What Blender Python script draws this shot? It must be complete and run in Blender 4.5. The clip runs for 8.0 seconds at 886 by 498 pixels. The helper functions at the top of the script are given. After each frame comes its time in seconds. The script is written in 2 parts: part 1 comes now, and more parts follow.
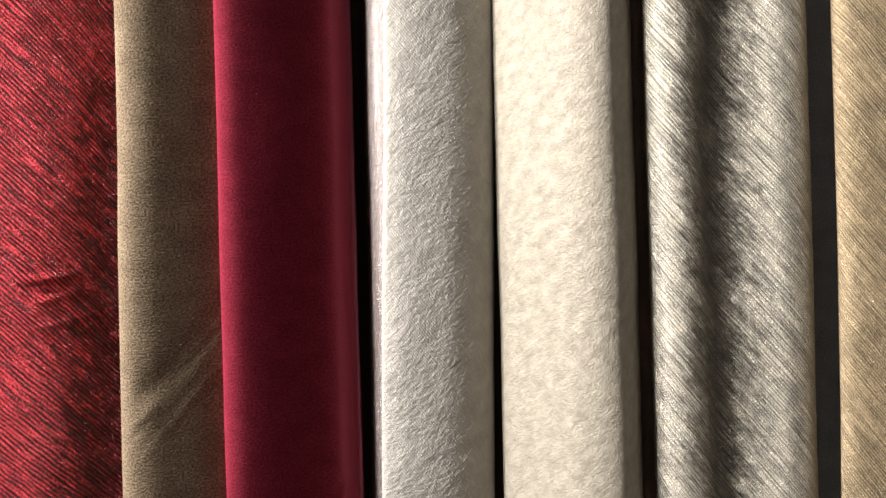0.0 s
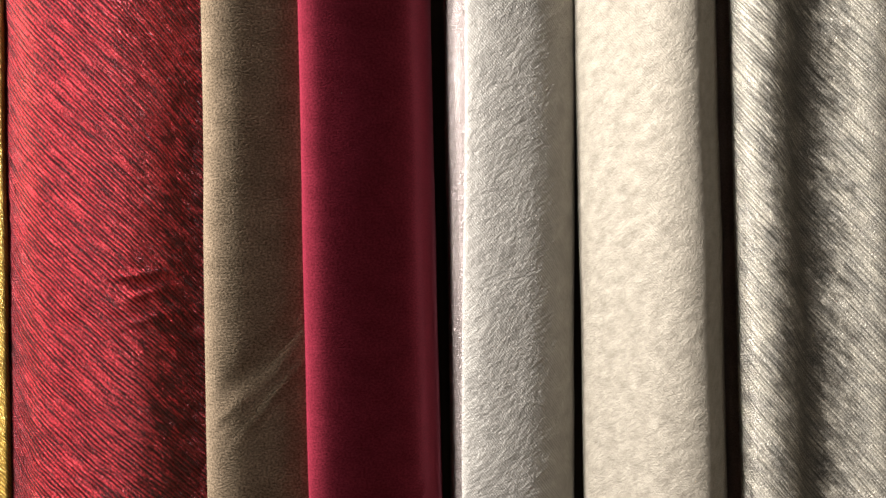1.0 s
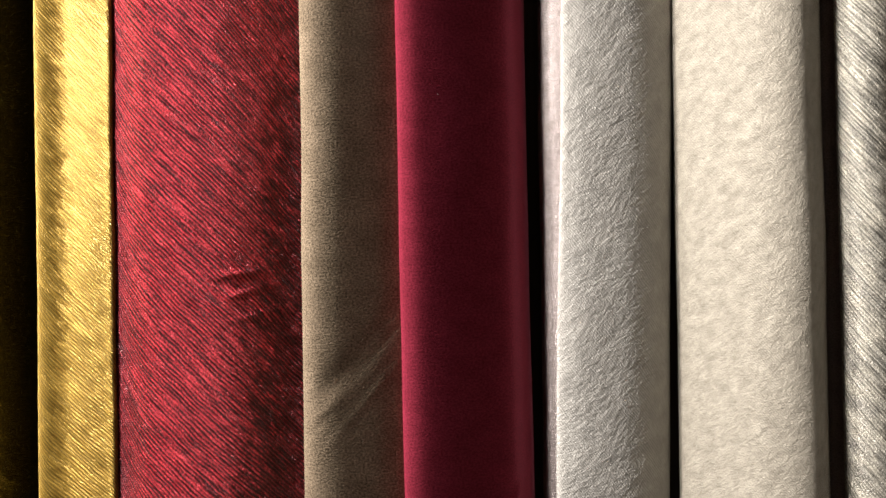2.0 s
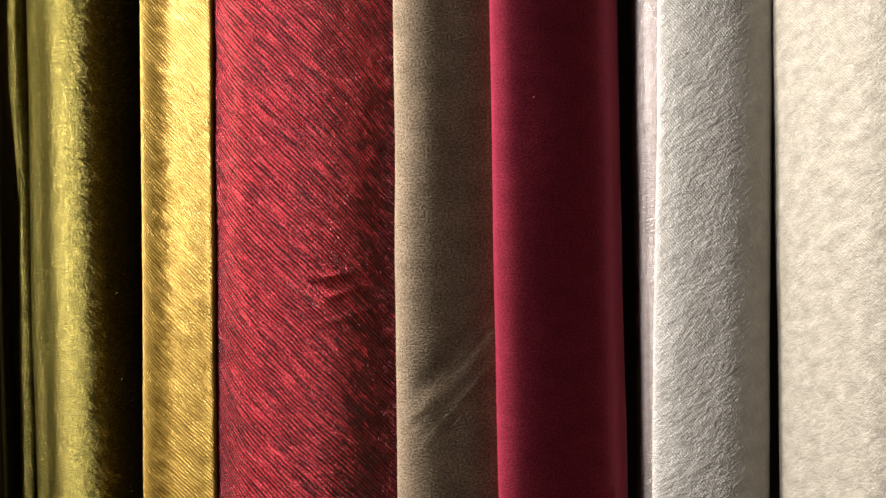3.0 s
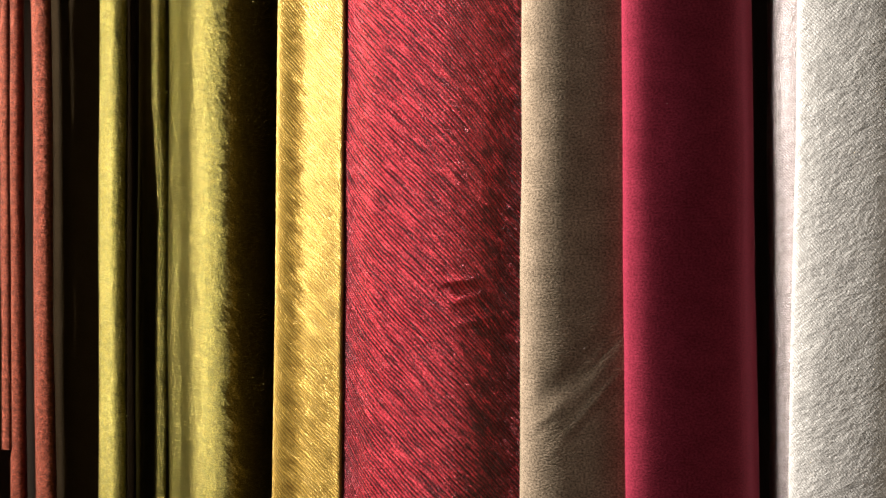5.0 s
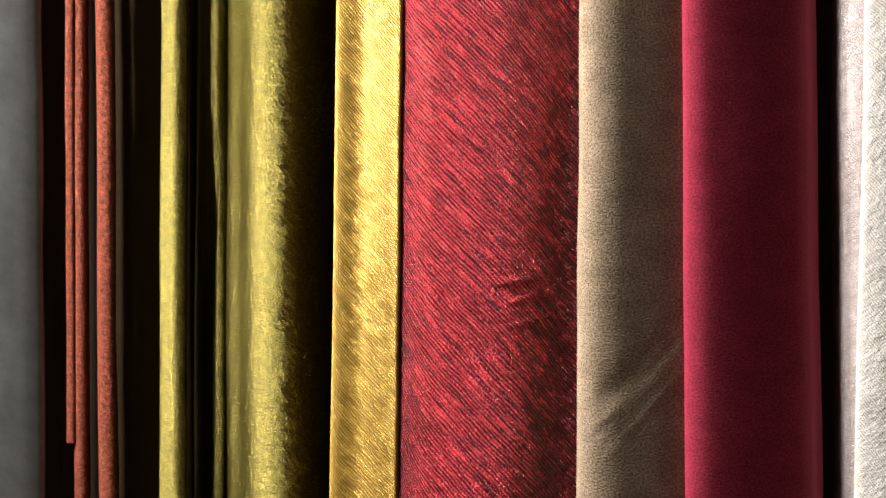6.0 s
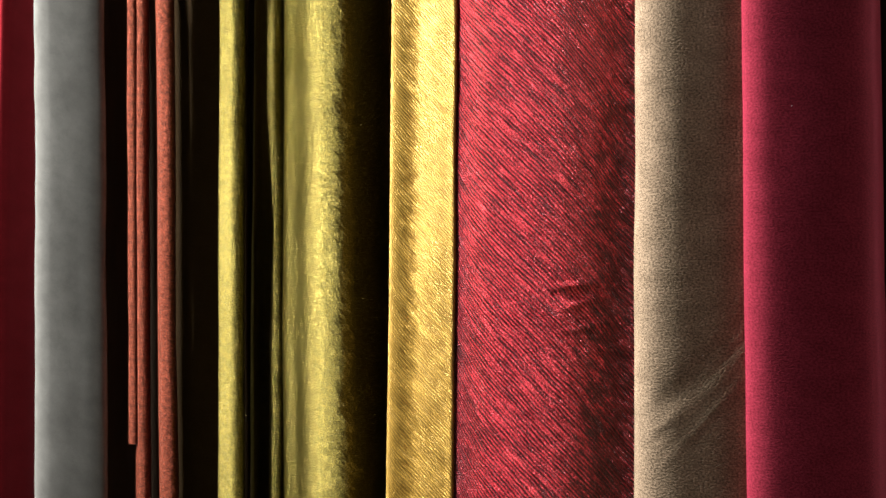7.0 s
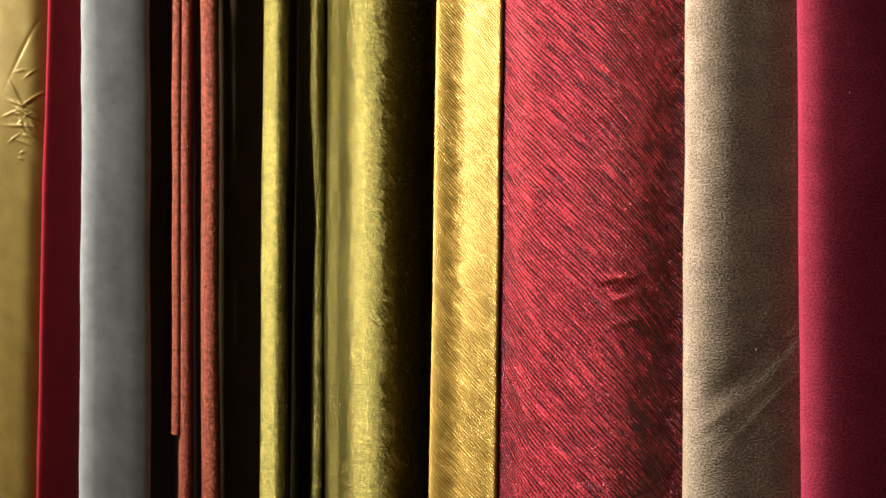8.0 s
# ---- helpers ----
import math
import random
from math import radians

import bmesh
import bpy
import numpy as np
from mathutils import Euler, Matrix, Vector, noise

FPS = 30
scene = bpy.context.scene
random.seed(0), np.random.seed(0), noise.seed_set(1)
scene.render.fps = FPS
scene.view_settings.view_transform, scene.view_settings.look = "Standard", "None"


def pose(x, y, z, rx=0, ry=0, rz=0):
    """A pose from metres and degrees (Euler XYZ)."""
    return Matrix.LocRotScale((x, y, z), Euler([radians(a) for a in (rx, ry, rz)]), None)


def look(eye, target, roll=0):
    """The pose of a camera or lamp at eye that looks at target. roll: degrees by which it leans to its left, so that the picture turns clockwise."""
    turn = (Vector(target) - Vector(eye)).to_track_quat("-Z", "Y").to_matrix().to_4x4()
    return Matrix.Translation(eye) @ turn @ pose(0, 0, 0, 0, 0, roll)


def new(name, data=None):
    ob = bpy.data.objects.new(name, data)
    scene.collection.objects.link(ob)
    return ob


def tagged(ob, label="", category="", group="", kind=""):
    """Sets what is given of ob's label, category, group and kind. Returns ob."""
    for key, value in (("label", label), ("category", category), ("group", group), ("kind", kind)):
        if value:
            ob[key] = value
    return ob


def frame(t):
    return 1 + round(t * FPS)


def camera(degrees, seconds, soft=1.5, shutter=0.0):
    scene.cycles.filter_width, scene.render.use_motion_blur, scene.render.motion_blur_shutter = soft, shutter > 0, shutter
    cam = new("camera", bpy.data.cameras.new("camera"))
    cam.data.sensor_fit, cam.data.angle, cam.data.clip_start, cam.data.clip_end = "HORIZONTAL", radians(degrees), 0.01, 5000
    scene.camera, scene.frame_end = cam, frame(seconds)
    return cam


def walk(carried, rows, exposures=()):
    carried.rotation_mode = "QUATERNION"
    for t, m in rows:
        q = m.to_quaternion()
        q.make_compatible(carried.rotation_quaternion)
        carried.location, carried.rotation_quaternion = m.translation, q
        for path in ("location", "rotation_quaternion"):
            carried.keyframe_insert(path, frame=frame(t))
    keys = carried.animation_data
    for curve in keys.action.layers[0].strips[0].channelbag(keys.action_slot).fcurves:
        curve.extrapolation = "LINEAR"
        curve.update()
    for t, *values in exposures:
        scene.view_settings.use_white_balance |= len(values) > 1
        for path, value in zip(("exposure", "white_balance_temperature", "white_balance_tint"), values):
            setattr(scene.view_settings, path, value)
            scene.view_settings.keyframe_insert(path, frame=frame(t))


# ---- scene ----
cam = camera(58.4, 8.0, 1.6)
PATH = [
    (0, (0.006, 0.079, 1.318), (0.047, 2.079, 1.333), -1.5),
    (0.5, (-0.006, 0.083, 1.316), (-0.019, 2.083, 1.334), -1.4),
    (1, (-0.018, 0.081, 1.317), (-0.095, 2.079, 1.337), -1.2),
    (1.5, (-0.032, 0.079, 1.318), (-0.172, 2.074, 1.339), -1.1),
    (3, (-0.072, 0.071, 1.318), (-0.428, 2.038, 1.35), -0.8),
    (3.5, (-0.08, 0.067, 1.316), (-0.49, 2.024, 1.363), -0.6),
    (4, (-0.088, 0.064, 1.316), (-0.548, 2.009, 1.372), -0.4),
    (4.5, (-0.096, 0.062, 1.312), (-0.603, 1.995, 1.382), -0.1),
    (6, (-0.117, 0.053, 1.31), (-0.762, 1.945, 1.385), 0.5),
    (6.5, (-0.121, 0.049, 1.311), (-0.812, 1.924, 1.392), 0.4),
    (7, (-0.127, 0.046, 1.31), (-0.867, 1.902, 1.396), 0.5),
    (7.5, (-0.133, 0.047, 1.305), (-0.914, 1.885, 1.396), 0.7),
    (8, (-0.139, 0.047, 1.302), (-0.95, 1.873, 1.392), 0.9),
]
# the clip's own exposure settles a little as brighter cloths pass
walk(cam, [(t, look(eye, target, roll)) for t, eye, target, roll in PATH],
     exposures=[(0.0, 0.12), (0.6, 0.07), (1.5, -0.09), (3.0, -0.14), (3.5, -0.05), (4.1, 0.08), (4.7, 0.13), (8.0, 0.13)])

# ---- world, lamps, exposure ----
world = bpy.data.worlds.new("world")
scene.world = world
world.use_nodes = True
world.node_tree.nodes["Background"].inputs["Color"].default_value = (0.5, 0.5, 0.52, 1)
world.node_tree.nodes["Background"].inputs["Strength"].default_value = 0.02


def overhead_lamp(eye, target, watts, size, spread, colour):
    data = bpy.data.lights.new("unseen_overhead_light", "AREA")
    data.shape, data.size, data.energy, data.color = "DISK", size, watts, colour
    data.spread = radians(spread)
    ob = new("unseen_overhead_light", data)
    ob.matrix_world = look(eye, target)
    return ob


overhead_lamp((-1.60, -0.55, 2.42), (-0.46, 0.63, 1.36), 41, 0.26, 95, (1.0, 0.955, 0.925))
overhead_lamp((-0.95, -0.40, 2.36), (0.20, 0.63, 1.40), 17.5, 0.22, 95, (1.0, 0.96, 0.93))
overhead_lamp((0.55, -1.30, 2.66), (-0.20, 0.63, 1.30), 2.0, 0.45, 150, (1.0, 0.96, 0.93))


# ---- materials ----
def link(tree, a, b):
    tree.links.new(a, b)


def noise_node(tree, vec, angle, across, along, detail=2.0, rough=0.55):
    """Noise in the cloth's own metres, drawn out along a direction."""
    turn = tree.nodes.new("ShaderNodeVectorRotate")
    turn.rotation_type = "Z_AXIS"
    turn.inputs["Angle"].default_value = radians(angle)
    link(tree, vec, turn.inputs["Vector"])
    size = tree.nodes.new("ShaderNodeVectorMath")
    size.operation = "MULTIPLY"
    size.inputs[1].default_value = (1 / along, 1 / across, 1)
    link(tree, turn.outputs[0], size.inputs[0])
    n = tree.nodes.new("ShaderNodeTexNoise")
    n.inputs["Scale"].default_value = 1.0
    n.inputs["Detail"].default_value = detail
    n.inputs["Roughness"].default_value = rough
    link(tree, size.outputs[0], n.inputs["Vector"])
    return n.outputs["Fac"]


def math_node(tree, kind, a, b, c=None):
    n = tree.nodes.new("ShaderNodeMath")
    n.operation = kind
    for socket, value in zip(n.inputs, (a, b, c)):
        if isinstance(value, (int, float)):
            socket.default_value = value
        elif value is not None:
            link(tree, value, socket)
    return n.outputs[0]


def rib_node(tree, vec, angle, period, along, even=0.34):
    """Slanting ribs that wander a little; threads thicken, break off and are crossed by the weave."""
    turn = tree.nodes.new("ShaderNodeVectorRotate")
    turn.rotation_type = "Z_AXIS"
    turn.inputs["Angle"].default_value = radians(angle)
    link(tree, vec, turn.inputs["Vector"])
    split = tree.nodes.new("ShaderNodeSeparateXYZ")
    link(tree, turn.outputs[0], split.inputs[0])
    wander = noise_node(tree, vec, angle, period * 9, along * 0.9, 2.0)
    phase = math_node(tree, "MULTIPLY_ADD", split.outputs["Y"], 2 * math.pi / period, math_node(tree, "MULTIPLY", wander, 10.0))
    wave = math_node(tree, "MULTIPLY_ADD", math_node(tree, "SINE", phase, 0.0), 0.5, 0.5)
    loose = noise_node(tree, vec, angle, period * 0.7, along, 2.0, 0.5)
    cross = noise_node(tree, vec, angle + 62, period * 0.42, period * 1.3, 1.0, 0.5)
    ribs = math_node(tree, "MULTIPLY_ADD", wave, even, math_node(tree, "MULTIPLY_ADD", loose, 1.06 - 0.75 * even, -0.21 - 0.125 * even))
    return math_node(tree, "MULTIPLY_ADD", cross, 0.36, ribs)


def ramp(tree, fac, lo, hi, a, b):
    r = tree.nodes.new("ShaderNodeMapRange")
    r.inputs["From Min"].default_value, r.inputs["From Max"].default_value = lo, hi
    r.inputs["To Min"].default_value, r.inputs["To Max"].default_value = a, b
    link(tree, fac, r.inputs["Value"])
    return r.outputs["Result"]


def bump_node(tree, height):
    bump = tree.nodes.new("ShaderNodeBump")
    bump.inputs["Strength"].default_value = 1.0
    bump.inputs["Distance"].default_value = 1.0
    link(tree, height, bump.inputs["Height"])
    return bump.outputs["Normal"]


def cloth_material(name, base, dark, lean=0.0, sheen=0.1, tint=(1, 1, 1), rough=0.8, spec=0.2, metal=0.0,
                   ribs=None, grain=(0.0010, 0.3, 0.25), crinkle=None, mottle=(0.02, 0.35, 0.65), lift=0.0, crush_shade=(), slope=20):
    """A pile cloth. lean, lift: degrees by which the nap is brushed towards the cloth's right and up; ribs: (angle,
    period, length, depth, tone, thinning, evenness) of drawn-out threads; grain: size, depth and tone of the pile's
    grain; crinkle: size and depth of crushed pile, drawn out along slope;
    mottle: size and limits of the shift from dark to base; crush_shade: (from, to, slant, ragged, size, lean, depth,
    soft) of each strip along the cloth, measured from the crest of its fold, in which the pile is crushed the other way
    and depth paints shade or glints into the colour."""
    mat = bpy.data.materials.new(name)
    mat.use_nodes = True
    tree = mat.node_tree
    bsdf = tree.nodes["Principled BSDF"]
    uv = tree.nodes.new("ShaderNodeUVMap").outputs["UV"]
    mix = tree.nodes.new("ShaderNodeMix")
    mix.data_type = "RGBA"
    mix.inputs["A"].default_value, mix.inputs["B"].default_value = (*dark, 1), (*base, 1)
    wear = ramp(tree, noise_node(tree, uv, slope, mottle[0], mottle[0] * 1.25, 5.0, 0.65), mottle[1], mottle[2], 0.0, 1.0)
    link(tree, wear, mix.inputs["Factor"])
    colour = mix.outputs["Result"]
    fine = noise_node(tree, uv, 0, grain[0], grain[0] * 1.3, 2.0)
    heights = [ramp(tree, fine, 0.3, 0.7, 0.0, grain[1] * 0.0004)]
    tones = [ramp(tree, fine, 0.38, 0.62, 1 - grain[2], 1 + grain[2])]
    if ribs:
        thread = rib_node(tree, uv, *ribs[:3], *ribs[6:])
        heights.append(ramp(tree, thread, 0.30, 0.70, 0.0, ribs[3]))
        shift = ribs[5] if len(ribs) > 5 else 0.0
        tones.append(ramp(tree, thread, 0.36 + shift, 0.60 + shift, 1 - ribs[4], 1 + ribs[4] * 0.5))
    if crinkle:
        heights.append(ramp(tree, noise_node(tree, uv, slope, crinkle[0], crinkle[0] * 1.7, 3.0, 0.62), 0.25, 0.75, 0.0, crinkle[1]))
    parts_uv = tree.nodes.new("ShaderNodeSeparateXYZ")
    link(tree, uv, parts_uv.inputs[0])
    for axis, angle in (("X", lean), ("Y", lift)):
        nap = tree.nodes.new("ShaderNodeMath")
        nap.operation = "MULTIPLY"
        nap.inputs[1].default_value = -math.tan(radians(angle))
        link(tree, parts_uv.outputs[axis], nap.inputs[0])
        heights.append(nap.outputs[0])
    total = heights[0]
    for h in heights[1:]:
        add = tree.nodes.new("ShaderNodeMath")
        link(tree, total, add.inputs[0])
        link(tree, h, add.inputs[1])
        total = add.outputs[0]
    normal = bump_node(tree, total)
    for start, stop, slant, ragged, size, turned, depth, soft in crush_shade:
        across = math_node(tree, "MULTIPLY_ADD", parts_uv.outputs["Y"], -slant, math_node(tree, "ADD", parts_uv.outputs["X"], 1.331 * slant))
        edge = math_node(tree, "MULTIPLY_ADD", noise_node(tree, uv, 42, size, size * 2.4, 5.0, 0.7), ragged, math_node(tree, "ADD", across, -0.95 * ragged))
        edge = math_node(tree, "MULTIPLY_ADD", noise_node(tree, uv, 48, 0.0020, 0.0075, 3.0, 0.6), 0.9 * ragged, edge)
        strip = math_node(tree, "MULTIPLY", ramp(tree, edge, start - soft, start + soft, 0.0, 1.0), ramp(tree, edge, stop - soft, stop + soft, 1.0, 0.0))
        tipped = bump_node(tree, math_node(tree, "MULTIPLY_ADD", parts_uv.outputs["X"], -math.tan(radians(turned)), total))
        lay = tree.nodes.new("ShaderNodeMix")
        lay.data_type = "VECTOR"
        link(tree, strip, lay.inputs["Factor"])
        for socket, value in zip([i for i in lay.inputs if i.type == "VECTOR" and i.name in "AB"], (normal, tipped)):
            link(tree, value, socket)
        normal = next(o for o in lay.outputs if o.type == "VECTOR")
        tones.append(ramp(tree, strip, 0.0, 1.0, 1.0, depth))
    link(tree, normal, bsdf.inputs["Normal"])
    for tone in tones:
        toned = tree.nodes.new("ShaderNodeMix")
        toned.data_type, toned.blend_type = "RGBA", "MULTIPLY"
        toned.inputs["Factor"].default_value = 1.0
        link(tree, colour, toned.inputs["A"])
        link(tree, tone, toned.inputs["B"])
        colour = toned.outputs["Result"]
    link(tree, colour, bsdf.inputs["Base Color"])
    bsdf.inputs["Roughness"].default_value = rough
    bsdf.inputs["Specular IOR Level"].default_value = spec
    bsdf.inputs["Specular Tint"].default_value = (*tint, 1)
    bsdf.inputs["Metallic"].default_value = metal
    bsdf.inputs["Sheen Weight"].default_value = sheen
    bsdf.inputs["Sheen Roughness"].default_value = 0.3
    bsdf.inputs["Sheen Tint"].default_value = (*tint, 1)
    return mat


def plain_material(name, colour, rough=0.7, metal=0.0, scale=6.0, amount=0.15, bump_depth=0.002, gloss=0.3):
    """Paint, board or metal with uneven tone and fine relief."""
    mat = bpy.data.materials.new(name)
    mat.use_nodes = True
    tree = mat.node_tree
    bsdf = tree.nodes["Principled BSDF"]
    where = tree.nodes.new("ShaderNodeTexCoord").outputs["Object"]
    fac = noise_node(tree, where, 0, 1 / scale, 1 / scale, 5.0)
    mix = tree.nodes.new("ShaderNodeMix")
    mix.data_type = "RGBA"
    mix.inputs["A"].default_value = (*[c * (1 - amount) for c in colour], 1)
    mix.inputs["B"].default_value = (*[min(1, c * (1 + amount)) for c in colour], 1)
    link(tree, fac, mix.inputs["Factor"])
    link(tree, mix.outputs["Result"], bsdf.inputs["Base Color"])
    bump = tree.nodes.new("ShaderNodeBump")
    bump.inputs["Distance"].default_value = bump_depth
    link(tree, noise_node(tree, where, 0, 0.01, 0.01, 3.0), bump.inputs["Height"])
    link(tree, bump.outputs["Normal"], bsdf.inputs["Normal"])
    bsdf.inputs["Roughness"].default_value = rough
    bsdf.inputs["Metallic"].default_value = metal
    bsdf.inputs["Specular IOR Level"].default_value = gloss
    return mat


M_GOLD = cloth_material("gold_satin", (0.120, 0.081, 0.019), (0.096, 0.063, 0.014), 24, 0.0, (1, 0.82, 0.35), 0.40, 0.28, 0.08, grain=(0.001, 0.1, 0.1), lift=3)
M_DARKRED = cloth_material("dark_red_velvet", (0.22, 0.015, 0.022), (0.18, 0.012, 0.017), 12, 0.1, (1, 0.2, 0.25), 0.9, 0.05, grain=(0.001, 0.2, 0.15),
                           crush_shade=((0.004, 0.2, 0.0, 0.003, 0.02, 64, 0.75, 0.007),))
M_GREY = cloth_material("grey_velvet", (0.205, 0.208, 0.192), (0.160, 0.163, 0.150), 43, 0.12, (0.9, 0.95, 0.95), 0.9, 0.05, grain=(0.001, 0.2, 0.08),
                        mottle=(0.018, 0.35, 0.65), lift=16, crush_shade=((-0.058, 0.3, 0.0, 0.006, 0.02, 42, 0.95, 0.016),))
M_RUST = cloth_material("rust_velvet", (0.175, 0.044, 0.025), (0.065, 0.015, 0.009), 18, 0.0, (1, 0.45, 0.3), 0.42, 0.4, 0.6,
                        grain=(0.0010, 1.5, 0.60), crinkle=(0.0025, 0.0007), mottle=(0.004, 0.38, 0.62), lift=10,
                        crush_shade=((0.0080, 0.2, 0.0, 0.016, 0.005, 30, 0.65, 0.002),))
M_OLIVE = cloth_material("olive_velvet", (0.120, 0.098, 0.025), (0.066, 0.054, 0.013), 13, 0.0, (1, 0.95, 0.5), 0.31, 0.5, 0.97,
                         grain=(0.0009, 1.0, 0.60), crinkle=(0.0036, 0.00045), mottle=(0.006, 0.35, 0.65), lift=20,
                         crush_shade=((0.013, 0.2, -0.01, 0.050, 0.010, 22, 0.62, 0.004), (-0.2, -0.030, 0.0, 0.012, 0.008, -14, 1.0, 0.018)))
M_YELLOW = cloth_material("yellow_velvet", (0.300, 0.182, 0.032), (0.256, 0.151, 0.025), -34, 0.05, (1, 0.92, 0.6), 0.40, 0.5, 0.40,
                          ribs=(47, 0.0020, 0.03, 0.0006, 0.42, 0.0, 0.36), grain=(0.0008, 0.4, 0.12), crinkle=(0.006, 0.0003), mottle=(0.012, 0.35, 0.65), lift=10,
                          slope=47, crush_shade=((-0.2, 0.008, 0.0, 0.016, 0.006, 54, 0.95, 0.008),))
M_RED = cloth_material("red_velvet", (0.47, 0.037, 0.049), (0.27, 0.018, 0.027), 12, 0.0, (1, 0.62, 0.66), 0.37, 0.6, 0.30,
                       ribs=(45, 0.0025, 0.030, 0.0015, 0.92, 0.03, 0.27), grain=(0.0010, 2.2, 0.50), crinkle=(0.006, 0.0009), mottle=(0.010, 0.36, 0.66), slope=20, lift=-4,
                       crush_shade=((0.084, 0.300, 0.105, 0.120, 0.010, 24, 0.32, 0.005), (-0.2, -0.030, -0.07, 0.06, 0.012, 30, 0.50, 0.014),
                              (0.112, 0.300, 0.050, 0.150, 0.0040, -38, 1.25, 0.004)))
M_TAUPE = cloth_material("taupe_velvet", (0.235, 0.176, 0.119), (0.168, 0.125, 0.083), 46, 0.3, (1, 0.85, 0.65), 0.9, 0.05, grain=(0.0012, 0.8, 0.50), slope=0)
M_CRIMSON = cloth_material("crimson_velvet", (0.205, 0.021, 0.038), (0.166, 0.017, 0.030), 44, 0.25, (1, 0.26, 0.38), 0.9, 0.05, grain=(0.0012, 0.3, 0.28),
                           mottle=(0.016, 0.38, 0.64))
M_SILVER = cloth_material("silver_velvet", (0.360, 0.339, 0.303), (0.265, 0.249, 0.222), 33, 0.05, (1, 0.97, 0.94), 0.52, 0.35, 0.15,
                          ribs=(50, 0.0016, 0.010, 0.00025, 0.24), grain=(0.0009, 0.5, 0.10), crinkle=(0.0025, 0.0006), mottle=(0.014, 0.35, 0.65), lift=8, slope=-38)
M_SILVER_UNDER = cloth_material("silver_pink_velvet", (0.34, 0.290, 0.273), (0.24, 0.203, 0.192), 6, 0.05, (1, 0.93, 0.9), 0.38, 0.4, 0.4,
                                ribs=(50, 0.0014, 0.010, 0.0002, 0.16), grain=(0.0009, 0.6, 0.14), crinkle=(0.003, 0.0004), mottle=(0.006, 0.35, 0.65), slope=-38)
M_CREAM = cloth_material("cream_velvet", (0.290, 0.262, 0.211), (0.190, 0.168, 0.134), -4, 0.05, (1, 0.95, 0.85), 0.5, 0.3, 0.1,
                         ribs=(50, 0.0014, 0.008, 0.00015, 0.12), grain=(0.0009, 0.6, 0.11), crinkle=(0.0023, 0.00042), mottle=(0.008, 0.34, 0.66), slope=-45)
M_GREIGE = cloth_material("greige_velvet", (0.48, 0.441, 0.363), (0.30, 0.281, 0.241), 22, 0.0, (1, 0.95, 0.85), 0.42, 0.4, 0.45,
                          ribs=(50, 0.0019, 0.055, 0.0005, 0.52, 0.0, 0.16), grain=(0.0009, 0.8, 0.24), crinkle=(0.007, 0.0006), mottle=(0.012, 0.38, 0.62),
                          lift=8, slope=54, crush_shade=((0.007, 0.044, 0.0, 0.060, 0.013, 34, 0.40, 0.014),))
M_TAN = cloth_material("tan_velvet", (0.29, 0.222, 0.136), (0.19, 0.145, 0.091), 10, 0.0, (1, 0.9, 0.7), 0.42, 0.4, 0.35,
                       ribs=(52, 0.0018, 0.045, 0.0005, 0.5, 0.0, 0.2), grain=(0.0008, 0.6, 0.2), crinkle=(0.009, 0.0009), mottle=(0.012, 0.35, 0.65), lift=8, slope=52)
M_GAP_BROWN = cloth_material("brown_gap_cloth", (0.26, 0.215, 0.195), (0.21, 0.17, 0.155), 0, 0.1, (1, 0.9, 0.85), 0.9, 0.05)
M_GAP_BLUE = cloth_material("blue_gap_cloth", (0.090, 0.102, 0.132), (0.070, 0.080, 0.106), 0, 0.1, (0.9, 0.95, 1), 0.9, 0.05)
M_GAP_SHADE = cloth_material("gap_shade_cloth", (0.055, 0.037, 0.020), (0.044, 0.029, 0.015), 0, 0.0, (1, 0.9, 0.8), 0.95, 0.0)
M_LINT = plain_material("lint", (0.35, 0.32, 0.30))
M_WALL = plain_material("wall_paint", (0.70, 0.68, 0.65))
M_BOARD = plain_material("dark_board", (0.075, 0.056, 0.042), 0.95, gloss=0.0)
M_FLOOR = plain_material("floor_boards", (0.20, 0.14, 0.09), 0.5)
M_STEEL = plain_material("brushed_steel", (0.5, 0.5, 0.5), 0.35, 1.0)


# ---- structure ----
def box(name, lo, hi, mat, label, category):
    me = bpy.data.meshes.new(name)
    bm = bmesh.new()
    bmesh.ops.create_cube(bm, size=1.0)
    for v in bm.verts:
        v.co = [lo[i] + (v.co[i] + 0.5) * (hi[i] - lo[i]) for i in range(3)]
    bm.to_mesh(me)
    bm.free()
    me.materials.append(mat)
    return tagged(new(name, me), label, category, kind="structure")


X0, X1, Y0, Y1, TOP = -2.4, 1.8, -2.6, 0.80, 2.75
box("floor", (X0, Y0, -0.1), (X1, Y1, 0), M_FLOOR, "plain brown showroom floor", "floor")
box("ceiling", (X0, Y0, TOP), (X1, Y1, TOP + 0.1), M_WALL, "plain off-white ceiling", "ceiling")
box("wall_north", (X0, Y1, -0.1), (X1, Y1 + 0.1, TOP + 0.1), M_BOARD, "black display wall behind the hanging fabrics", "wall")
box("wall_south", (X0, Y0 - 0.1, -0.1), (X1, Y0, TOP + 0.1), M_WALL, "plain off-white wall", "wall")
box("wall_west", (X0 - 0.1, Y0 - 0.1, -0.1), (X0, Y1 + 0.1, TOP + 0.1), M_WALL, "plain off-white wall", "wall")
box("wall_east", (X1, Y0 - 0.1, -0.1), (X1 + 0.1, Y1 + 0.1, TOP + 0.1), M_WALL, "plain off-white wall", "wall")

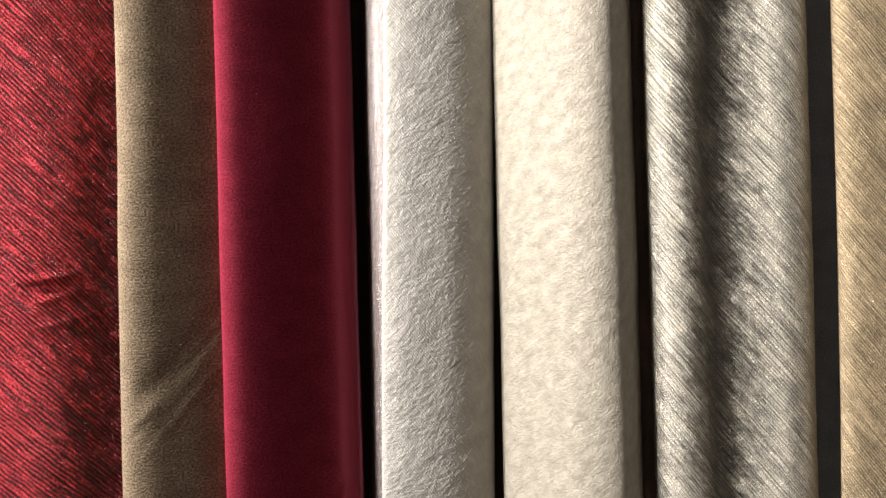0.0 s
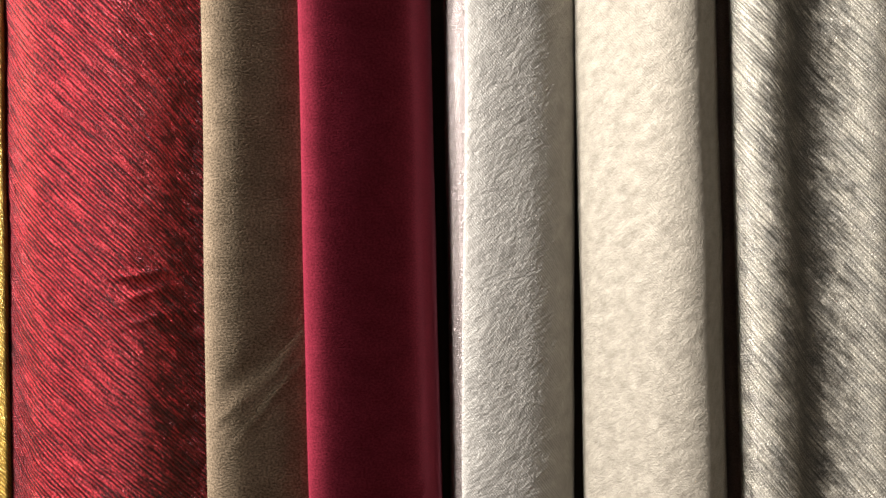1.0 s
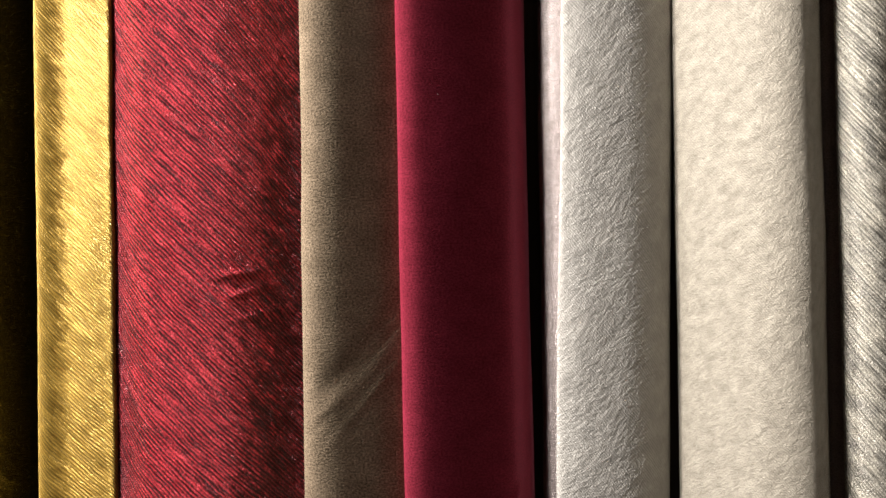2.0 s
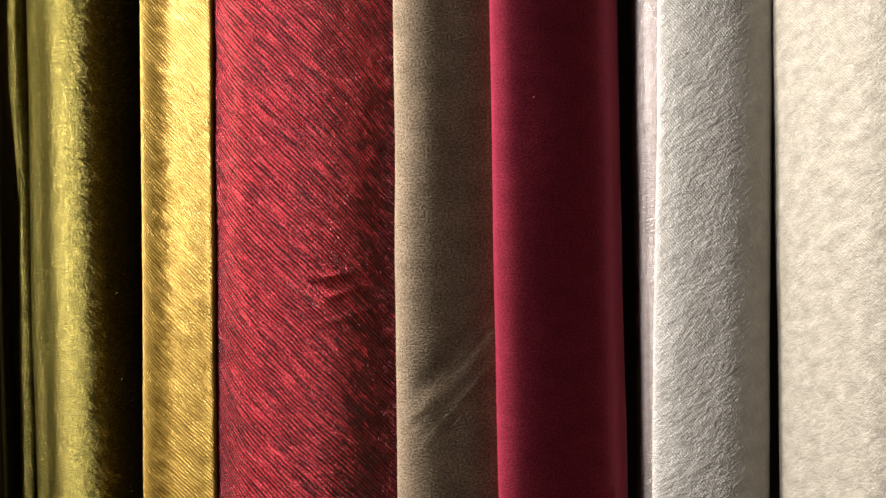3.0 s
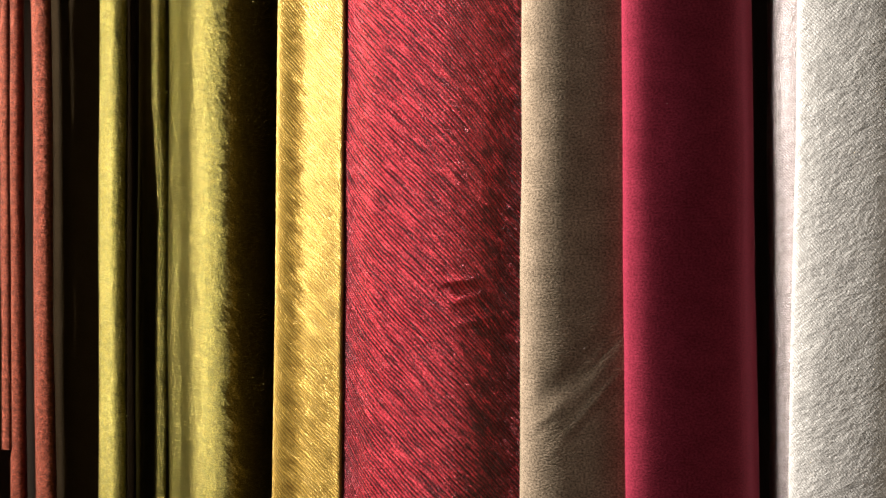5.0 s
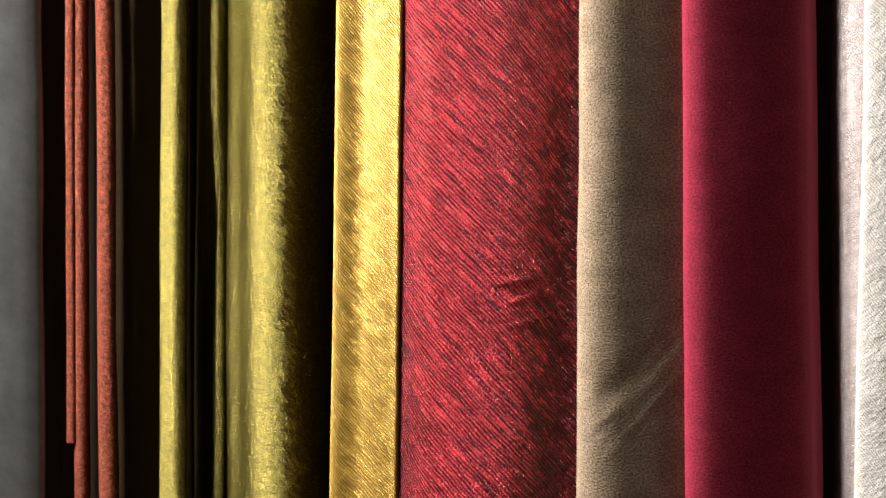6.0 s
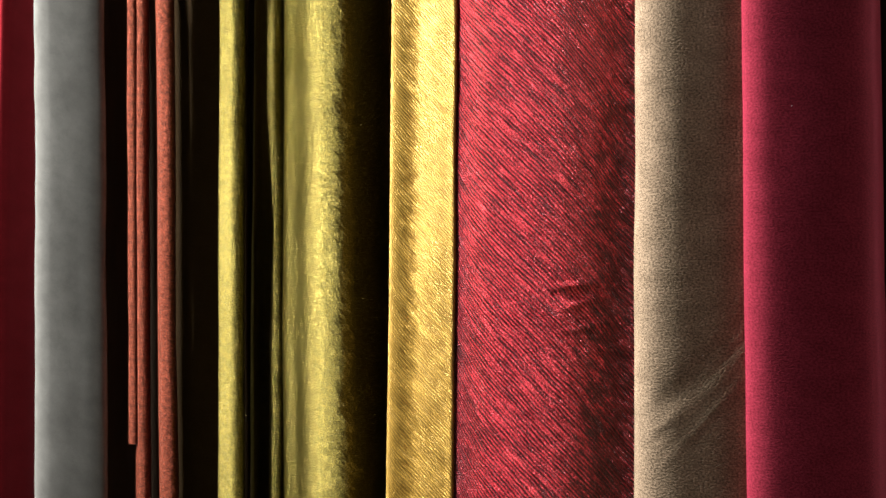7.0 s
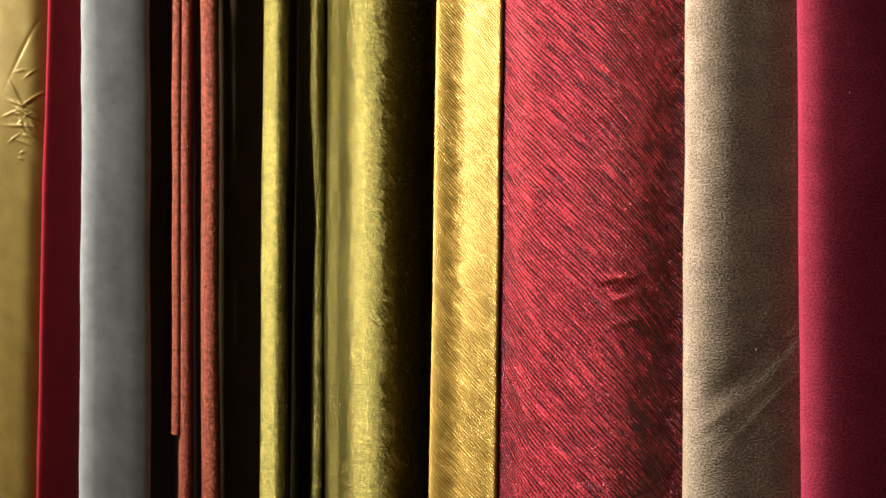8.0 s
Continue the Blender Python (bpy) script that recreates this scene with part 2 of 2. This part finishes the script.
RAIL_Y, RAIL_Z, RAIL_R = 0.672, 1.74, 0.012
bm = bmesh.new()
bmesh.ops.create_cone(bm, cap_ends=True, segments=24, radius1=RAIL_R, radius2=RAIL_R, depth=X1 - X0,
                      matrix=pose((X0 + X1) / 2, RAIL_Y, RAIL_Z, 0, 90, 0))
me = bpy.data.meshes.new("rail")
bm.to_mesh(me)
bm.free()
me.materials.append(M_STEEL)
tagged(new("rail", me), "steel rail that carries the hanging fabrics", "rail", kind="structure")


# ---- cloth ----
def smooth_noise(a, b, seed):
    """Value noise on arrays, about -1 to 1."""
    table = np.random.RandomState(seed).uniform(-1, 1, (256, 256))
    ia, ib = np.floor(a).astype(int), np.floor(b).astype(int)
    fa, fb = a - ia, b - ib
    fa, fb = fa * fa * (3 - 2 * fa), fb * fb * (3 - 2 * fb)
    p = [[table[(ia + i) % 256, (ib + j) % 256] for j in (0, 1)] for i in (0, 1)]
    return (p[0][0] * (1 - fa) + p[1][0] * fa) * (1 - fb) + (p[0][1] * (1 - fa) + p[1][1] * fa) * fb


def drawn(u, z, angle, across, along, seed):
    """Noise drawn out along a direction that falls to the right by angle degrees."""
    c, s = math.cos(radians(angle)), math.sin(radians(angle))
    return smooth_noise((u * c - z * s) / along, (u * s + z * c) / across, seed)


def loop_points(points, step):
    """A closed smooth curve through the points, evenly cut, and its length along."""
    p = np.array(points, float)
    n = len(p)
    out = []
    for i in range(n):
        a, b, c, d = p[i - 1], p[i], p[(i + 1) % n], p[(i + 2) % n]
        t = np.linspace(0, 1, 24, endpoint=False)[:, None]
        k1, k2 = np.linalg.norm(b - a) ** 0.5, np.linalg.norm(c - b) ** 0.5
        k3 = np.linalg.norm(d - c) ** 0.5
        t1 = k2 * ((b - a) / k1 - (c - a) / (k1 + k2) + (c - b) / k2)
        t2 = k2 * ((c - b) / k2 - (d - b) / (k2 + k3) + (d - c) / k3)
        h = (2 * t ** 3 - 3 * t ** 2 + 1, t ** 3 - 2 * t ** 2 + t, -2 * t ** 3 + 3 * t ** 2, t ** 3 - t ** 2)
        out.append(h[0] * b + h[1] * t1 + h[2] * c + h[3] * t2)
    q = np.vstack(out)
    q = np.vstack([q, q[:1]])
    run = np.concatenate([[0], np.cumsum(np.linalg.norm(np.diff(q, axis=0), axis=1))])
    # cut finely in front, coarsely at the back
    back = q[:, 1] > 0.684
    weight = np.where(back, 0.12, 1.0)
    dens = np.concatenate([[0], np.cumsum(np.diff(run) * weight[1:])])
    count = max(24, int(dens[-1] / step))
    at = np.interp(np.linspace(0, dens[-1], count, endpoint=False), dens, run)
    return np.column_stack([np.interp(at, run, q[:, 0]), np.interp(at, run, q[:, 1])]), at, run[-1]


def cloth(name, points, mat, lean=0.0, bottom=0.82, fine=(1.08, 1.60), step=0.0016, zstep=0.0022, relief=None, sway=0.0008, seed=1,
          over=True, label="", parent=None, pile=0):
    """A length of cloth folded into a closed loop in plan, hung from the rail. relief(u, z, x): how far it stands out."""
    prof, u, around = loop_points(points, step)
    z = np.concatenate([np.linspace(bottom, fine[0], 14, endpoint=False), np.arange(fine[0], fine[1], zstep), np.linspace(fine[1], RAIL_Z - 0.01, 9)])
    u = u - u[np.argmin(prof[:, 1])]
    n, rows = len(prof), len(z)
    tang = np.roll(prof, -1, axis=0) - np.roll(prof, 1, axis=0)
    tang /= np.linalg.norm(tang, axis=1)[:, None]
    out = np.column_stack([tang[:, 1], -tang[:, 0]])
    area = np.sum(prof[:, 0] * np.roll(prof[:, 1], -1) - np.roll(prof[:, 0], -1) * prof[:, 1])
    if area < 0:
        out = -out
    U, Z = np.meshgrid(u, z)
    X = np.tile(prof[:, 0], (rows, 1)) + lean * (Z - 1.331) + sway * smooth_noise(Z / 0.16, U * 0 + seed, seed)
    Y = np.tile(prof[:, 1], (rows, 1)) + sway * smooth_noise(Z / 0.2, U / 0.05 + seed, seed + 5)
    near_top = np.clip((Z - 1.62) / 0.1, 0, 1)
    Y = Y * (1 - near_top) + (RAIL_Y + 0.017 * np.sign(Y - np.median(prof[:, 1]))) * near_top
    D = 0.0006 * smooth_noise(U / 0.03, Z / 0.07, seed + 2)
    if relief is not None:
        ease = np.clip((0.69 - Y) / 0.02, 0, 1) * np.clip(-1.6 * out[:, 1] - 0.3, 0, 1)
        D = D + relief(U, Z, X) * ease
    X, Y = X + D * out[:, 0], Y + D * out[:, 1]
    co = [np.column_stack([X.ravel(), Y.ravel(), Z.ravel()])]
    vv = [np.column_stack([U.ravel(), Z.ravel()])]
    if over:
        # drawn in over the rail at the top
        for k, (pull, rise) in enumerate(((0.35, 0.012), (0.75, 0.024), (1.0, 0.026))):
            co.append(np.column_stack([X[-1], Y[-1] * (1 - pull) + (RAIL_Y + 0.0005 * np.sign(Y[-1] - RAIL_Y)) * pull, Z[-1] + rise]))
            vv.append(np.column_stack([u, Z[-1] + rise]))
            rows += 1
    co, vv = np.vstack(co), np.vstack(vv)
    i = np.arange(rows - 1)[:, None] * n
    j = np.arange(n)[None, :]
    k = (j + 1) % n
    quads = np.stack([i + j, i + k, i + n + k, i + n + j], axis=-1).reshape(-1, 4)
    if area < 0:
        quads = quads[:, ::-1]
    rear = (co[quads, 1] > 0.682).all(axis=1)
    made = []
    for piece, keep in ((name, ~rear), ("back_layer", rear)):
        if not keep.any():
            continue
        part_quads = quads[keep]
        used, flat = np.unique(part_quads.ravel(), return_inverse=True)
        me = bpy.data.meshes.new(piece)
        me.from_pydata(co[used].tolist(), [], flat.reshape(-1, 4).tolist())
        uv = me.uv_layers.new(name="UVMap")
        loops = part_quads.ravel()
        uvs = vv[loops]
        seam = (part_quads % n == n - 1).any(axis=1) & (part_quads % n == 0).any(axis=1)
        uvs[np.repeat(seam, 4) & (loops % n == 0), 0] += around
        uv.data.foreach_set("uv", uvs.ravel())
        me.polygons.foreach_set("use_smooth", np.ones(len(part_quads), bool))
        me.materials.append(mat)
        ob = new(piece, me)
        ob.parent = parent
        made.append(ob)
    if label:
        made[0]["label"] = label
    if pile:
        loose_pile(co, vv, out, n, pile, mat, made[0], seed)
    return made[0]


def loose_pile(co, vv, out, n, count, mat, parent, seed):
    """Short fibres that stand out of the flank of a fold which turns to the right."""
    pick = np.random.RandomState(seed)
    rows = np.nonzero((co[::n, 2] > 1.06) & (co[::n, 2] < 1.60))[0]
    cols = np.nonzero((out[:, 0] > -0.25) & (co[:n, 1] < 0.672))[0]
    col = pick.choice(cols, count)
    at = pick.choice(rows, count) * n + col
    way = np.column_stack([out[col], np.full(count, 0.25)]) + pick.normal(0, 0.35, (count, 3))
    tip = co[at] + way * pick.uniform(0.0006, 0.0019, (count, 1))
    foot = pick.normal(0, 1, (count, 3))
    foot *= pick.uniform(0.00010, 0.00022, (count, 1)) / np.linalg.norm(foot, axis=1)[:, None]
    shift = pick.uniform(-0.0010, 0.0010, (count, 1)) * np.array([0, 0, 1.0])
    verts = np.stack([co[at] - foot + shift, co[at] + foot + shift, tip + shift], axis=1).reshape(-1, 3)
    me = bpy.data.meshes.new("fuzz")
    me.from_pydata(verts.tolist(), [], np.arange(count * 3).reshape(-1, 3).tolist())
    me.uv_layers.new(name="UVMap").data.foreach_set("uv", np.repeat(vv[at], 3, axis=0).ravel())
    me.materials.append(mat)
    ob = new("fuzz", me)
    ob.parent = parent
    ob["label"], ob["kind"] = "loose standing pile fibres", "stuff"


def sample(label):
    """A hanging sample: an empty on the rail that carries its folds."""
    ob = new("fabric_sample")
    ob.location = (0, 0, 0)
    ob.empty_display_size = 0.05
    return tagged(ob, label, "fabric sample", group="fabric samples on the rail")


def bump_at(X, Z, x, z, w, h, angle=0.0):
    """A smooth mound of width w and height h, turned by angle."""
    c, s = math.cos(radians(angle)), math.sin(radians(angle))
    a, b = ((X - x) * c + (Z - z) * s) / w, (-(X - x) * s + (Z - z) * c) / h
    return np.exp(-(a * a + b * b))


# gold satin
def gold_relief(U, Z, X):
    d = 0.0012 * drawn(U, Z, 60, 0.02, 0.08, 3)
    # a knot of long pulls
    for x, z, w, a, g in ((-0.900, 1.500, 0.014, -55, 1.0), (-0.893, 1.487, 0.013, -18, 0.8), (-0.880, 1.492, 0.013, 42, 0.9), (-0.884, 1.476, 0.015, -28, 1.0),
                          (-0.894, 1.464, 0.014, -5, 0.8), (-0.880, 1.457, 0.011, -40, 0.9), (-0.905, 1.478, 0.010, 15, 0.6), (-0.890, 1.447, 0.010, -20, 0.6)):
        d = d + 0.0022 * g * bump_at(X, Z, x, z, w, 0.0012, a)
    # short creases between them
    pick = random.Random(5)
    for k in range(16):
        d = d + 0.0012 * bump_at(X, Z, pick.gauss(-0.889, 0.009), pick.gauss(1.474, 0.020), pick.uniform(0.003, 0.008), 0.0010, pick.uniform(-70, 40))
    return d - 0.0009 * bump_at(X, Z, -0.893, 1.548, 0.030, 0.0022, 62)


s = sample("gold satin fabric with crushed creases, hung on the rail")
cloth("front_fold", [(-1.06, 0.668), (-1.035, 0.640), (-0.95, 0.626), (-0.893, 0.628), (-0.874, 0.633), (-0.863, 0.647), (-0.870, 0.670), (-0.885, 0.692), (-0.95, 0.705), (-1.045, 0.70)],
      M_GOLD, -0.024, relief=gold_relief, step=0.0012, zstep=0.0012, seed=11, parent=s)

s = sample("dark red velvet with a bright folded edge, hung on the rail")
cloth("front_fold", [(-0.872, 0.668), (-0.866, 0.648), (-0.858, 0.634), (-0.851, 0.629), (-0.845, 0.633), (-0.840, 0.644), (-0.832, 0.664), (-0.832, 0.690), (-0.85, 0.698), (-0.868, 0.687)],
      M_DARKRED, -0.022, seed=12, parent=s)

s = sample("smooth grey velvet with a pale folded edge, hung on the rail")
cloth("front_fold", [(-0.820, 0.670), (-0.8185, 0.656), (-0.815, 0.645), (-0.805, 0.637), (-0.784, 0.632), (-0.744, 0.630), (-0.723, 0.631), (-0.7135, 0.635), (-0.7165, 0.640), (-0.745, 0.658), (-0.757, 0.673), (-0.77, 0.688), (-0.795, 0.684)],
      M_GREY, -0.042, relief=lambda U, Z, X: 0.0006 * drawn(U, Z, 10, 0.035, 0.05, 4), seed=13, parent=s)

# rust velvet in narrow folds, one layer ends short
s = sample("rust red crushed velvet in narrow folds, one layer ending short")
cloth("short_layer", [(-0.688, 0.648), (-0.684, 0.636), (-0.680, 0.631), (-0.673, 0.632), (-0.6735, 0.638), (-0.684, 0.652), (-0.689, 0.656)],
      M_RUST, -0.036, bottom=1.158, fine=(1.16, 1.60), seed=14, parent=s, label="rust velvet layer with a cut lower end")
cloth("front_fold", [(-0.690, 0.660), (-0.684, 0.646), (-0.678, 0.639), (-0.670, 0.6335), (-0.664, 0.635), (-0.6630, 0.641), (-0.679, 0.655), (-0.690, 0.666), (-0.694, 0.666)],
      M_RUST, -0.036, seed=15, parent=s, pile=5000)
cloth("back_fold", [(-0.662, 0.660), (-0.657, 0.645), (-0.652, 0.639), (-0.643, 0.634), (-0.635, 0.636), (-0.6330, 0.641), (-0.650, 0.655), (-0.664, 0.667), (-0.668, 0.668)],
      M_RUST, -0.039, seed=16, parent=s, pile=6000)

cloth("gap_filler", [(-0.705, 0.722), (-0.700, 0.712), (-0.655, 0.708), (-0.612, 0.712), (-0.608, 0.724), (-0.655, 0.730)], M_GAP_SHADE, -0.03, step=0.004, zstep=0.01,
      seed=33, parent=s, label="added dark cloth that stands in for shade in the gaps")

# olive velvet
s = sample("shiny olive green velvet in deep folds, hung on the rail")
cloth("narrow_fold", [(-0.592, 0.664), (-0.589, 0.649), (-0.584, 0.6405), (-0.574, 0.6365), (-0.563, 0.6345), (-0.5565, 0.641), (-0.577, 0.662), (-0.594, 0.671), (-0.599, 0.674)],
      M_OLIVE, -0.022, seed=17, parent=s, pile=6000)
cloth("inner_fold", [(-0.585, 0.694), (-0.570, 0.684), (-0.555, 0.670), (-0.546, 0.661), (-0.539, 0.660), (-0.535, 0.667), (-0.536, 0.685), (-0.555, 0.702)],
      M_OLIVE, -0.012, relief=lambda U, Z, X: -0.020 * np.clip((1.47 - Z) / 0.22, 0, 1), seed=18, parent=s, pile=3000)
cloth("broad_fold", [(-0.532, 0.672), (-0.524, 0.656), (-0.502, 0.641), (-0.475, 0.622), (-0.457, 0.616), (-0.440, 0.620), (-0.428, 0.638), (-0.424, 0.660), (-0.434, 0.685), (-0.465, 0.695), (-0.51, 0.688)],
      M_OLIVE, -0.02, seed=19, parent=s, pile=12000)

cloth("gap_filler", [(-0.604, 0.722), (-0.600, 0.712), (-0.500, 0.708), (-0.402, 0.712), (-0.398, 0.724), (-0.500, 0.730)], M_GAP_SHADE, -0.01, step=0.004, zstep=0.01,
      seed=34, parent=s, label="added dark cloth that stands in for shade in the gaps")

# yellow velvet
def yellow_relief(U, Z, X):
    return 0.0002 * drawn(U, Z, 54, 0.006, 0.02, 6) + 0.0002 * drawn(U, Z, -30, 0.008, 0.02, 7)


s = sample("golden yellow velvet with slanting ribs, hung on the rail")
cloth("front_fold", [(-0.399, 0.642), (-0.4030, 0.624), (-0.399, 0.614), (-0.388, 0.611), (-0.374, 0.617), (-0.364, 0.623), (-0.3565, 0.6285), (-0.3515, 0.6325), (-0.3530, 0.639), (-0.366, 0.655), (-0.384, 0.676), (-0.394, 0.668)],
      M_YELLOW, 0.001, relief=yellow_relief, step=0.0012, zstep=0.0018, seed=20, parent=s)


# red velvet
def red_relief(U, Z, X):
    d = 0.0003 * drawn(U, Z, 54, 0.0070, 0.03, 8) + 0.00025 * drawn(U, Z, 54, 0.0028, 0.03, 9) + 0.0003 * drawn(U, Z, 0, 0.006, 0.012, 10)
    for x, z, w, h, a, g in ((-0.258, 1.309, 0.014, 0.0022, 8, 1.0), (-0.252, 1.296, 0.016, 0.002, 20, 0.7), (-0.25, 1.278, 0.018, 0.0024, 16, 0.7), (-0.262, 1.300, 0.010, 0.002, -20, -0.6)):
        d = d + 0.0023 * g * bump_at(X, Z, x, z, w, h, a)
    edge = np.clip((X + 0.262) / 0.03, 0, 1)
    return d + edge * (0.0007 * drawn(U, Z, 30, 0.005, 0.009, 12) + 0.0005 * drawn(U, Z, -40, 0.003, 0.006, 23))


s = sample("deep red crinkled velvet with slanting ribs, hung on the rail")
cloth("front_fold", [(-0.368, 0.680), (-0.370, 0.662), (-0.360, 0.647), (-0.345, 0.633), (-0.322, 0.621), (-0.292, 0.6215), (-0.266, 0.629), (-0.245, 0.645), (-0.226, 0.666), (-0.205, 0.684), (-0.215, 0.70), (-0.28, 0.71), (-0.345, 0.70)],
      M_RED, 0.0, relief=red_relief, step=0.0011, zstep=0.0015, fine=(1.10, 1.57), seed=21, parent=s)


# taupe velvet
def taupe_relief(U, Z, X):
    d = 0.0
    for x, z, w, h, a, g in ((-0.181, 1.235, 0.022, 0.008, 38, -1.6), (-0.150, 1.270, 0.03, 0.006, 50, -0.6), (-0.185, 1.215, 0.014, 0.004, 42, 0.8), (-0.150, 1.245, 0.03, 0.005, 48, 0.25), (-0.158, 1.222, 0.045, 0.0028, 50, 0.6),
                             (-0.146, 1.262, 0.030, 0.0024, 50, -0.5), (-0.192, 1.205, 0.020, 0.0026, 46, -0.5)):
        d = d + 0.0009 * g * bump_at(X, Z, x, z, w, h, a)
    return d


s = TAUPE = sample("taupe brown velvet with a slanting soft crease, hung on the rail")
cloth("front_fold", [(-0.211, 0.671), (-0.2145, 0.656), (-0.2115, 0.643), (-0.2078, 0.633), (-0.199, 0.625), (-0.184, 0.621), (-0.165, 0.6225), (-0.146, 0.6255), (-0.128, 0.631), (-0.115, 0.652), (-0.12, 0.69), (-0.16, 0.70), (-0.20, 0.69)],
      M_TAUPE, 0.003, relief=taupe_relief, seed=22, parent=s)

s = CRIMSON = sample("smooth crimson velvet with a bright folded edge, on the rail")
cloth("front_fold", [(-0.124, 0.655), (-0.1365, 0.631), (-0.1345, 0.6225), (-0.126, 0.6170), (-0.107, 0.6155), (-0.072, 0.621), (-0.058, 0.628), (-0.050, 0.643), (-0.0465, 0.664), (-0.047, 0.680), (-0.065, 0.692), (-0.09, 0.694), (-0.115, 0.68)],
      M_CRIMSON, -0.006, relief=lambda U, Z, X: 0.0016 * bump_at(X, Z, -0.053, 1.160, 0.022, 0.003, 62) - 0.0012 * bump_at(X, Z, -0.047, 1.156, 0.024, 0.004, 62), seed=23, parent=s)


# silver velvet with an under layer
def silver_relief(U, Z, X):
    return 0.00015 * drawn(U, Z, -38, 0.005, 0.009, 13) + 0.0002 * drawn(U, Z, -40, 0.0026, 0.005, 14)


s = sample("silvery pink-grey velvet with an overlapping edge on the rail")
cloth("under_layer", [(-0.036, 0.680), (-0.0370, 0.662), (-0.030, 0.652), (-0.015, 0.650), (0.005, 0.653), (0.03, 0.66), (0.035, 0.69), (0.0, 0.70), (-0.03, 0.69)],
      M_SILVER_UNDER, 0.004, seed=24, parent=s, label="smooth silvery pink under layer")
cloth("front_fold", [(-0.018, 0.653), (-0.0245, 0.639), (-0.015, 0.6325), (0.008, 0.6285), (0.028, 0.6295), (0.045, 0.640), (0.056, 0.658), (0.053, 0.688), (0.02, 0.694), (-0.012, 0.686)],
      M_SILVER, 0.026, relief=silver_relief, step=0.0013, zstep=0.0018, fine=(1.10, 1.55), seed=25, parent=s)


def cream_relief(U, Z, X):
    return 0.0001 * drawn(U, Z, -35, 0.006, 0.011, 15) + 0.00015 * drawn(U, Z, -40, 0.0028, 0.005, 16)


s = sample("cream velvet with a soft mottled pile, hung on the rail")
cloth("front_fold", [(0.064, 0.676), (0.0575, 0.656), (0.0615, 0.644), (0.071, 0.634), (0.085, 0.622), (0.10, 0.610), (0.12, 0.606), (0.133, 0.610), (0.142, 0.621), (0.153, 0.640), (0.161, 0.664), (0.155, 0.692), (0.11, 0.70), (0.07, 0.695)],
      M_CREAM, 0.0, relief=cream_relief, step=0.0013, zstep=0.0018, fine=(1.10, 1.55), seed=26, parent=s)


def greige_relief(U, Z, X):
    band = bump_at(X, Z, 0.210, 0, 0.014, 60)
    return 0.0003 * drawn(U, Z, 54, 0.003, 0.04, 17) - 0.0018 * band * (1 + 1.2 * drawn(U, Z, 54, 0.02, 0.06, 18)) + 0.0005 * drawn(U, Z, 54, 0.012, 0.05, 19)


s = sample("grey-beige ribbed velvet with a long hollow, on the rail")
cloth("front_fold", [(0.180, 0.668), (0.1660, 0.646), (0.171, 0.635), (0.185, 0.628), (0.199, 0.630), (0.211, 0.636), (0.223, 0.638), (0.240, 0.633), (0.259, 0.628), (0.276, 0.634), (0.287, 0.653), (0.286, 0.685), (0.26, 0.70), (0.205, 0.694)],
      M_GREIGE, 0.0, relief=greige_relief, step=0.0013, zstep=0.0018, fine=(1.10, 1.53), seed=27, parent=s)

cloth("gap_filler", [(0.160, 0.690), (0.1605, 0.668), (0.164, 0.657), (0.172, 0.656), (0.178, 0.668), (0.178, 0.690)], M_GAP_BROWN, 0.0, step=0.004, zstep=0.01,
      seed=31, parent=s, label="added brown cloth filling the gap beside the cream")

s = sample("tan velvet with fine slanting ribs, hung on the rail")
cloth("front_fold", [(0.330, 0.675), (0.310, 0.652), (0.2985, 0.639), (0.304, 0.631), (0.34, 0.627), (0.38, 0.632), (0.392, 0.66), (0.385, 0.69), (0.362, 0.70), (0.345, 0.692)],
      M_TAN, 0.006, relief=lambda U, Z, X: 0.0005 * drawn(U, Z, 34, 0.003, 0.04, 20) + 0.0012 * drawn(U, Z, 34, 0.02, 0.04, 21), fine=(1.10, 1.53), seed=28, parent=s)
cloth("gap_filler", [(0.262, 0.706), (0.268, 0.690), (0.300, 0.684), (0.335, 0.690), (0.338, 0.704), (0.300, 0.712)], M_GAP_BLUE, 0.0, step=0.004, zstep=0.01,
      seed=32, parent=s, label="added blue-grey cloth for the shaded side of the greige fold")


# ---- lint on the plain velvets ----
def lint(parent, x, y, z, size, turn):
    bm = bmesh.new()
    bmesh.ops.create_icosphere(bm, subdivisions=1, radius=size, matrix=pose(x, y, z, 0, turn, 0) @ Matrix.Diagonal((1.6, 0.5, 0.8, 1)))
    me = bpy.data.meshes.new("lint_speck")
    bm.to_mesh(me)
    bm.free()
    me.materials.append(M_LINT)
    ob = new("lint_speck", me)
    ob.parent = parent
    ob["label"] = "pale lint speck"
    return ob


for x, y, z, size, turn in ((-0.091, 0.6180, 1.178, 0.0003, 20), (-0.078, 0.6205, 1.302, 0.0002, 60), (-0.106, 0.6155, 1.430, 0.0002, 10), (-0.066, 0.6230, 1.265, 0.0002, 40)):
    lint(CRIMSON, x, y, z, size, turn)
for x, y, z, size, turn in ((-0.163, 0.6225, 1.262, 0.0002, 30), (-0.175, 0.6215, 1.405, 0.0002, 70)):
    lint(TAUPE, x, y, z, size, turn)
